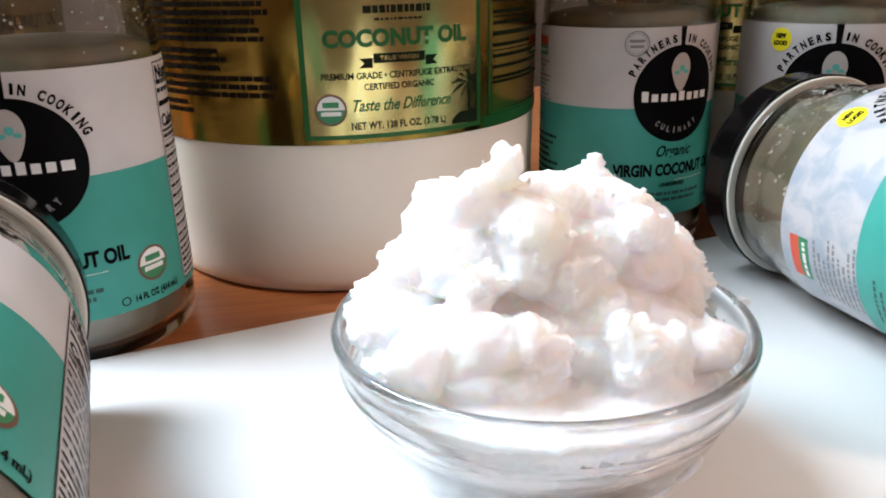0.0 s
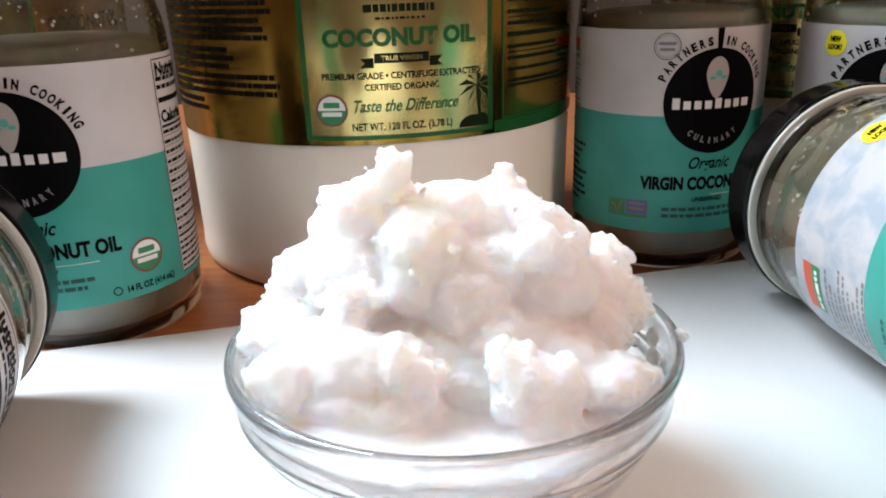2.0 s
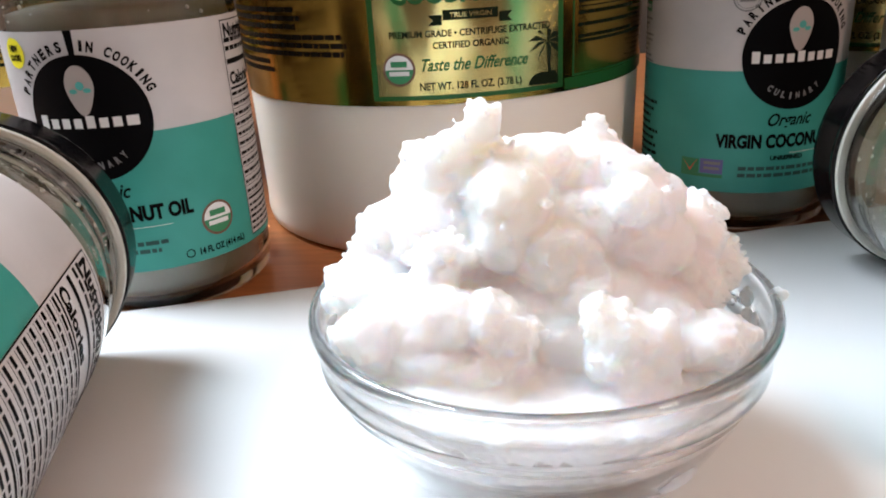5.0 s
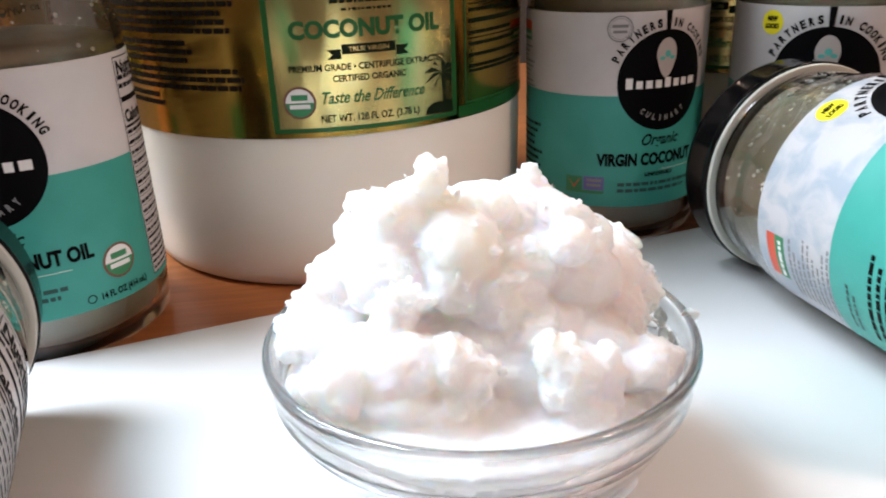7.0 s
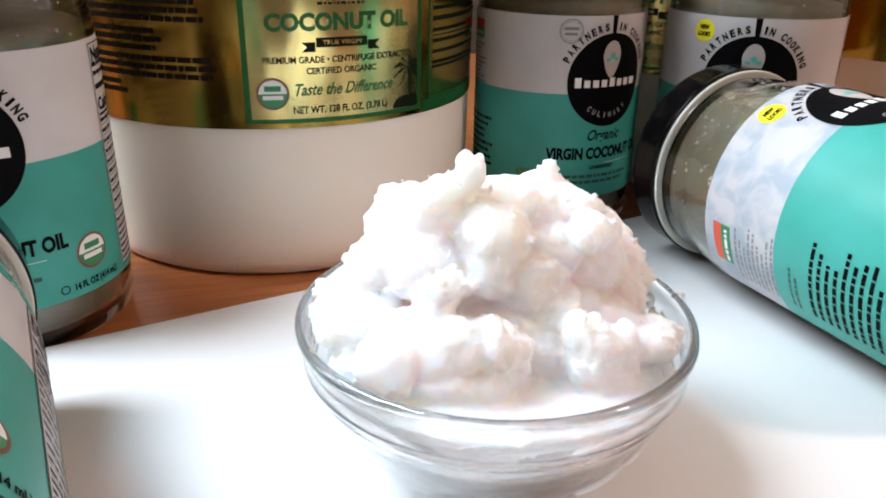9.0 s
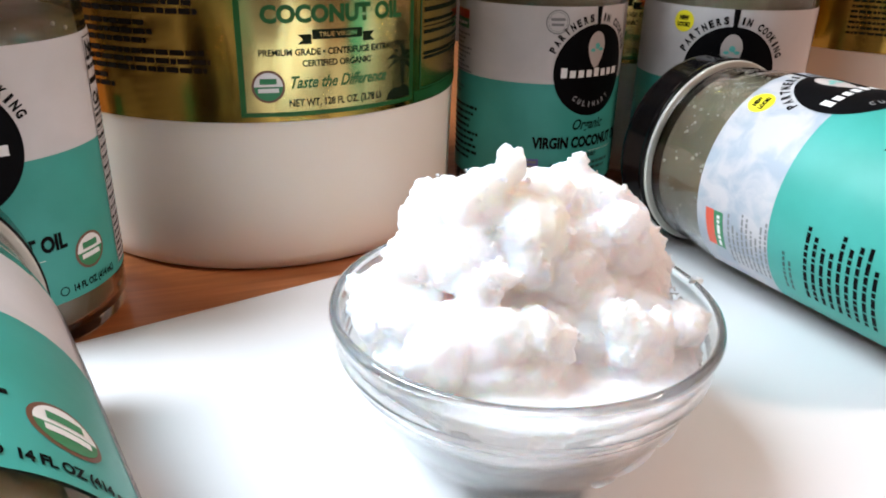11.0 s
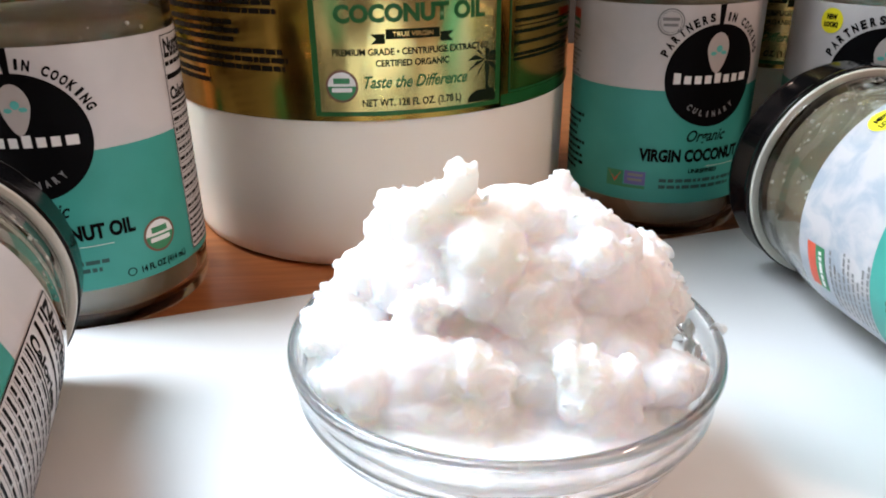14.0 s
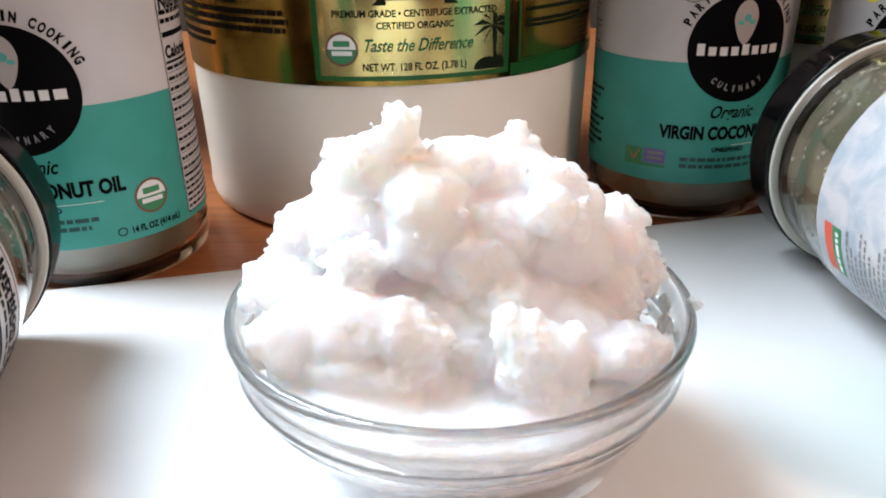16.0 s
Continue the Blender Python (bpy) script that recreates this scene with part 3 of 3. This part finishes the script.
    put("side_rule", merged(*[flat_rect(s0 + 0.003, z, s1 - 0.003, z + (0.0012 if i % 3 == 0 else 0.0004)) for i, z in enumerate((0.0795, 0.086, 0.0925, 0.099, 0.1055, 0.112, 0.1185))]), INK_GREEN_BLACK, 0.0002)
    return tub


gallon_tub(pose(0.0096, 0.4027, TABLE, 0, 0, 11.2), "large white plastic tub with a gold foil label")
gallon_tub(pose(0.247, 0.468, TABLE, 0, 0, -37), "large tub with gold label standing behind the jars")
gallon_tub(pose(0.434, 0.452, TABLE, 0, 0, 25), "large tub with gold label at the end of the row", False)
gallon_tub(pose(-0.235, 0.49, TABLE, 0, 0, 70), "large tub with gold label behind the standing jar", False)

# ---- the bowl and what is heaped in it ----
BX, BY = 0.0457, 0.1809
# rim and collar, the step under it with its bead, then the curved wall down to the foot ring
bowl_in = [(0.0468, 0.0444), (0.0461, 0.0425), (0.0452, 0.0345), (0.0422, 0.0262), (0.0345, 0.0158), (0.0245, 0.0082), (0.016, 0.0062), (0, 0.0058)]
bowl_out = [(0, 0.0011), (0.017, 0.0009), (0.0195, 0.0001), (0.0222, 0.0001), (0.0245, 0.0016), (0.033, 0.0092), (0.0395, 0.0182), (0.0436, 0.0262), (0.0451, 0.0297),
            (0.0457, 0.0308), (0.0455, 0.0318), (0.0461, 0.0326), (0.0472, 0.0335), (0.0474, 0.0346), (0.0470, 0.0358), (0.0471, 0.038), (0.0476, 0.0398), (0.0484, 0.0412), (0.0488, 0.0428), (0.0484, 0.0441), (0.0476, 0.0446)]
bowl = part("glass_bowl", lathe(bowl_out + bowl_in, 144), BOWL_GLASS)
bowl.matrix_world = pose(BX, BY, BOARD)
tagged(bowl, "small clear glass bowl with ridged rim, heaped full", "bowl")


def inner_radius(z):
    for (r1, z1), (r0, z0) in zip(bowl_in, bowl_in[1:]):
        if z0 <= z <= z1:
            return r0 + (r1 - r0) * (z - z0) / (z1 - z0)
    return bowl_in[0][0] if z > 0 else 0.0


def one_skin(me, size):
    """One closed skin round all that the mesh holds."""
    rough = new("rough", me)
    mod = rough.modifiers.new("remesh", "REMESH")
    mod.mode, mod.voxel_size = "VOXEL", size
    bpy.context.view_layer.update()
    whole = bpy.data.meshes.new_from_object(rough.evaluated_get(bpy.context.evaluated_depsgraph_get()))
    bpy.data.objects.remove(rough)
    return whole


def drop_specks(bm):
    """Takes away all that does not hang together with the largest piece."""
    bm.verts.ensure_lookup_table()
    left, pieces = set(range(len(bm.verts))), []
    bm.verts.index_update()
    while left:
        todo = [left.pop()]
        piece = []
        while todo:
            i = todo.pop()
            piece.append(i)
            for e in bm.verts[i].link_edges:
                k = e.other_vert(bm.verts[i]).index
                if k in left:
                    left.remove(k)
                    todo.append(k)
        pieces.append(piece)
    pieces.sort(key=len)
    bmesh.ops.delete(bm, geom=[bm.verts[i] for piece in pieces[:-1] for i in piece], context="VERTS")


class Heap:
    """Chunks of soft fat, each a blunt block with crumbs clinging to it, gathered for one skin."""

    def __init__(self, seed):
        self.rng, self.places, self.faces, self.count, self.ball = random.Random(seed), [], [], 0, {}
        for level in (1, 4):
            b = bmesh.new()
            bmesh.ops.create_icosphere(b, subdivisions=level, radius=1)
            b.verts.index_update()
            self.ball[level] = (np.array([v.co[:] for v in b.verts]), np.array([[v.index for v in f.verts] for f in b.faces]))
            b.free()

    def add(self, points, faces):
        self.places.append(points)
        self.faces.append(faces + self.count)
        self.count += len(points)

    def chunk(self, x, y, z, rx, ry, rz, lean=0.0, turn=0.0, blunt=2.6, crumbs=1.0, up=0.5):
        """Millimetres from the bowl's middle and over the table; lean tips its right end up, turn swings it to the left."""
        rng = self.rng
        v, f = self.ball[4]
        size = (np.abs(v) ** blunt).sum(1) ** (1 / blunt)
        m = Matrix.Translation((x / 1000, y / 1000, z / 1000)) @ Euler((rng.uniform(-0.15, 0.15), radians(-lean), radians(turn))).to_matrix().to_4x4() @ Matrix.Diagonal((rx / 1000, ry / 1000, rz / 1000, 1))
        a = np.array(m)
        body = (v / size[:, None]) @ a[:3, :3].T + a[:3, 3]
        seed = Vector((rng.uniform(0, 50), rng.uniform(0, 50), rng.uniform(0, 50)))
        body = np.array([Vector(p) + 0.0024 * noise.noise_vector(Vector(p) * 70 + seed) + 0.0009 * noise.noise_vector(Vector(p) * 190 + seed) for p in body])
        self.add(body, f)
        small, g = self.ball[1]
        for _ in range(int(crumbs * (rx + ry + rz) * 1.1)):
            d = Vector((rng.gauss(0, 1), rng.gauss(-0.2, 1), rng.gauss(up, 0.8))).normalized()
            at = m @ (d * 1.02 / sum(abs(c) ** blunt for c in d) ** (1 / blunt))
            k = rng.choice((0.5, 0.6, 0.7, 0.8, 0.9, 1.1)) / 1000
            c = np.array(Matrix.Translation(at) @ Euler([rng.uniform(-2, 2) for _ in range(3)]).to_matrix().to_4x4() @ Matrix.Diagonal((k, k * rng.uniform(0.5, 0.9), k * rng.uniform(0.8, 1.7), 1)))
            self.add(small @ c[:3, :3].T + c[:3, 3], g)

    def mesh(self):
        me = bpy.data.meshes.new("rough")
        me.from_pydata(np.concatenate(self.places).tolist(), [], np.concatenate(self.faces).tolist())
        return me


def heap():
    h = Heap(7)
    # the inner mass, and the fill of the bowl
    h.chunk(0, 6, 40, 34, 32, 24, crumbs=0)
    h.chunk(0, 6, 56, 27, 22, 16, crumbs=0)
    h.chunk(0, 4, 68, 19, 15, 10, crumbs=0)
    h.chunk(0, 0, 33, 41, 41, 12, crumbs=0, blunt=2.2)
    h.chunk(-1, -8, 41.5, 37, 36, 4.5, crumbs=0, blunt=2.6)
    h.chunk(2, 24, 50, 26, 14, 13)
    h.chunk(-13, 23, 56, 11, 8, 11)
    h.chunk(16, 24, 60, 14, 9, 10)
    # crown: the leaning peak, the saddle and the spiked shoulder
    h.chunk(-12.5, -8.5, 85.5, 6.5, 5, 3.6, 35, 0, 2.4, 0.6)
    h.chunk(-9.6, -9.6, 88.5, 3.2, 3.4, 3.4, 20, 0, 2.4, 0.6)
    h.chunk(-15, -4, 79, 9, 8, 6, 10)
    h.chunk(-1, -2, 76.5, 9, 9, 5.5, 0, 0, 2.4, 0.8)
    h.chunk(11.5, 0, 77.5, 7, 7, 5.5, -8, 0, 2.4, 1.2)
    h.chunk(10.9, 0, 83, 1.3, 1.3, 2.2, crumbs=0.5)
    h.chunk(16.5, -3, 75, 7, 7, 5, -25, 0, 2.5, 1.2)
    h.chunk(22, -6, 70.5, 6, 6, 4.5, -35, 0, 2.5, 1.3)
    # the shoulder on the window's side
    h.chunk(-21.5, 4, 74, 6, 6.5, 6.5, 0, 10, 3, 1.8)
    h.chunk(-24, 5, 69, 5.5, 6, 6.5, 0, 10, 2.6, 1.8)
    h.chunk(-28, -2, 61.5, 8.5, 8, 8.5, 30, 20, 2.4, 1.6)
    h.chunk(-36, 1, 52.5, 8, 8, 7, 30, 0, 2.4, 1.6)
    h.chunk(-40.5, 11, 52, 3, 3, 3, crumbs=1.5)
    h.chunk(-40.5, -4, 51, 5, 7, 4.6, 15, 0, 2.4, 0.8)
    h.chunk(-32, -8, 54, 8, 8, 6, 25, 0, 2.4, 1.0)
    h.chunk(-19, -7, 66, 10, 10, 8, 20, 0, 2.4, 0.8)
    h.chunk(-12, -6, 76, 8, 8, 6, 0, 0, 2.3, 0.5)
    h.chunk(-18, -12, 62, 8, 7, 6, 15, 0, 2.4, 0.4)
    # the tall middle lobe with its steep left fold, and the hollow under it
    h.chunk(-5, -10.5, 73, 9, 9, 7.5, -12, 0, 2.2, 0.25)
    h.chunk(-6, -13, 66, 7, 8.5, 8, -20, 0, 2.2, 0.2)
    h.chunk(2, -14, 62, 8.5, 8.5, 8, -35, 0, 2.3, 0.1)
    h.chunk(6, -15, 55, 8, 8, 9, -30, 0, 2.2, 0.0)
    h.chunk(8, -9, 66, 9, 8, 8, -20, 0, 2.3, 0.2)
    h.chunk(5, -21, 46, 8, 8, 7, -20, 0, 2.3, 0.1)
    # the white knob and the warm side of the heap
    h.chunk(17, -13.5, 71, 6, 5.2, 3.8, 5, 0, 2.2, 0.3)
    h.chunk(22, -11.5, 69, 3.5, 4, 3.2, 5, 0, 2.2, 0.6)
    h.chunk(19, -6, 62, 12, 11, 9, -20, 0, 2.3, 0.2)
    h.chunk(30, 3, 59, 8, 11, 8, -40, 0, 2.4, 1.0)
    h.chunk(34.5, 13, 59, 5.5, 6, 5, -30, 0, 2.4, 1.2)
    h.chunk(36, 6, 51, 6.5, 10, 8, -60, 0, 2.4, 1.2)
    h.chunk(29, -5, 50, 10, 9, 9, -40, 0, 2.3, 0.5)
    # the ledge with its row of crumbs
    h.chunk(-23, -17, 59, 10, 5, 3, 24, 0, 2.3, 0.5)
    for x, z, r in ((-22.5, 65.5, 1.7), (-20.3, 67.2, 2.1), (-17.8, 66.0, 1.9), (-15.6, 67.3, 2.2), (-13.8, 65.6, 1.6), (-18.5, 68.0, 1.3)):
        h.chunk(x, -20.5, z, r * 1.15, r, r, blunt=2.2, crumbs=1.0)
    h.chunk(-18, -18, 63, 6, 4, 3.5, 10, 0, 2.3, 0.6)
    # the boulder at the front, torn along its right end
    h.chunk(-29, -21, 49.5, 9, 8.5, 7.5, 30, -28, 2.5, 0.25, 1.2)
    h.chunk(-18.5, -23.5, 52, 11, 7.5, 8.2, 12, -10, 2.5, 0.25, 1.4)
    h.chunk(-9.5, -25, 51, 8, 7, 7.5, -20, 8, 2.5, 0.3, 1.2)
    h.chunk(-3.8, -26, 52, 4.2, 4.2, 4, -25, 0, 2.3, 0.9)
    h.chunk(-6, -27.5, 46, 5, 5, 5, -60, 0, 2.3, 0.4)
    h.chunk(-19, -24, 45, 15, 8.5, 7, 6, -12, 2.6, 0.0)
    h.chunk(-38, -14, 43.5, 6.5, 6.5, 4.2, 10, -40, 2.4, 0.6)
    h.chunk(-35, -6, 44.5, 8, 10, 6, 10, 0, 2.3, 0.3)
    # the two lobes on the lamp's side
    h.chunk(14.5, -27, 49, 7.5, 6, 7.5, -30, 10, 2.8, 0.7)
    h.chunk(11.5, -27.5, 55, 4, 4, 4.5, -10, 0, 2.6, 0.9)
    h.chunk(16.5, -28.5, 43.5, 6.5, 5.5, 5, -30, 15, 2.6, 0.5)
    h.chunk(20.5, -27, 48.5, 3.2, 4.5, 6.5, -15, 0, 2.6, 1.0)
    h.chunk(30, -22, 46.8, 8, 6.5, 5.6, -8, 32, 2.6, 0.6)
    h.chunk(36, -17, 44.5, 5.5, 6, 4.6, -15, 40, 2.4, 0.6)
    h.chunk(22, -16, 47, 10, 8, 8, 0, 0, 2.3, 0.2)
    me = one_skin(h.mesh(), 0.00046)
    bm = bmesh.new()
    bm.from_mesh(me)
    bpy.data.meshes.remove(me)
    drop_specks(bm)
    soft = dict(factor=0.5, use_axis_x=True, use_axis_y=True, use_axis_z=True)
    bmesh.ops.smooth_vert(bm, verts=bm.verts[:], **soft)
    bm.normal_update()
    before = [(v.co.copy(), v.normal.copy()) for v in bm.verts]
    for _ in range(14):
        bmesh.ops.smooth_vert(bm, verts=bm.verts[:], **soft)
    lift = BOARD - TABLE
    for v, (p, n) in zip(bm.verts, before):
        # torn edges stand out and crumble; broad faces stay soft
        edge = (p - v.co).dot(n)
        torn = min(1.0, max(0.0, 0.22 + edge / 0.00035 + 0.9 * noise.noise(p * 60 + Vector((2, 7, 5)))))
        crumb = noise.noise(p * 360) * 0.0013 + max(0.0, noise.noise(p * 620 + Vector((5, 1, 4)))) * 0.0013 + noise.noise(p * 1200) * 0.0004
        dent = noise.noise(p * 120 + Vector((3, 8, 1))) * 0.0007 - abs(noise.noise(p * 190)) * 0.0009 + noise.noise(p * 420 + Vector((7, 1, 1))) * 0.0004
        p = p + n * (crumb * torn + dent)
        if p.z < lift + 0.0442:
            r, most = math.hypot(p.x, p.y), inner_radius(max(p.z - lift, 0.0059)) - 0.0007
            if r > most:
                p = Vector((p.x * most / r, p.y * most / r, p.z))
            p.z = max(p.z, lift + 0.0066)
        v.co = p
    bmesh.ops.smooth_vert(bm, verts=bm.verts[:], factor=0.3, use_axis_x=True, use_axis_y=True, use_axis_z=True)
    return bm


fat = part("coconut_fat_mound", heap(), FAT)
fat.matrix_world = pose(BX, BY, TABLE)
tagged(fat, "craggy heap of solid white coconut oil in the bowl", "coconut oil")


# smears of fat on the outside of the bowl
def smear(a, z, w, h, seed):
    bm, n = bmesh.new(), 26
    rng = random.Random(seed)
    ring, mid = [], None
    for i in range(n):
        t = 2 * math.pi * i / n
        k = 0.6 + 0.5 * rng.random()
        ring.append((w * k * math.cos(t), h * k * math.sin(t)))
    grid = []
    for share, lift in ((1.0, 0.0), (0.85, 0.0006), (0.45, 0.0009)):
        row = []
        for x, y in ring:
            zz = z + y * share
            r = next(r0 + (r1 - r0) * (zz - z0) / (z1 - z0) for (r0, z0), (r1, z1) in zip(bowl_out[4:], bowl_out[5:]) if z0 <= zz <= z1)
            b = radians(a) + x * share / r
            row.append(bm.verts.new(((r + lift) * math.sin(b), -(r + lift) * math.cos(b), zz - lift * 0.5)))
        grid.append(row)
    for p, q in zip(grid, grid[1:]):
        for i in range(n):
            bm.faces.new((p[i], p[(i + 1) % n], q[(i + 1) % n], q[i]))
    bm.faces.new(grid[-1])
    return part("smear", bm, FAT, bowl, "smear of white fat on the glass")


smear(24, 0.0155, 0.0085, 0.0032, 1)
smear(36, 0.0205, 0.0045, 0.0026, 2)
smear(12, 0.0118, 0.004, 0.002, 3)


# the crumb stuck to the rim, and the flakes left on the bare glass beside the heap
def flake(x, y, z, sx, sy, sz, seed):
    bm = bmesh.new()
    bmesh.ops.create_icosphere(bm, subdivisions=3, radius=1)
    for v in bm.verts:
        v.co = Vector((v.co.x * sx, v.co.y * sy, v.co.z * sz)) * (1 + 0.45 * noise.noise(v.co * 1.9 + Vector((seed, 0, 0))))
    bmesh.ops.rotate(bm, verts=bm.verts[:], cent=(0, 0, 0), matrix=Matrix.Rotation(seed, 3, "Z"))
    bmesh.ops.translate(bm, verts=bm.verts[:], vec=(x, y, z))
    return part("flake", bm, FAT, bowl, "flake of white fat stuck to the glass")


flake(0.0486, -0.0040, 0.0436, 0.0007, 0.0016, 0.0014, 1.0)
flake(0.0446, 0.0035, 0.0395, 0.0008, 0.0018, 0.0022, 0.4)
flake(0.0436, -0.0005, 0.0365, 0.0007, 0.0015, 0.0026, 2.1)
flake(0.0440, -0.0050, 0.0385, 0.0007, 0.0013, 0.0015, 3.0)
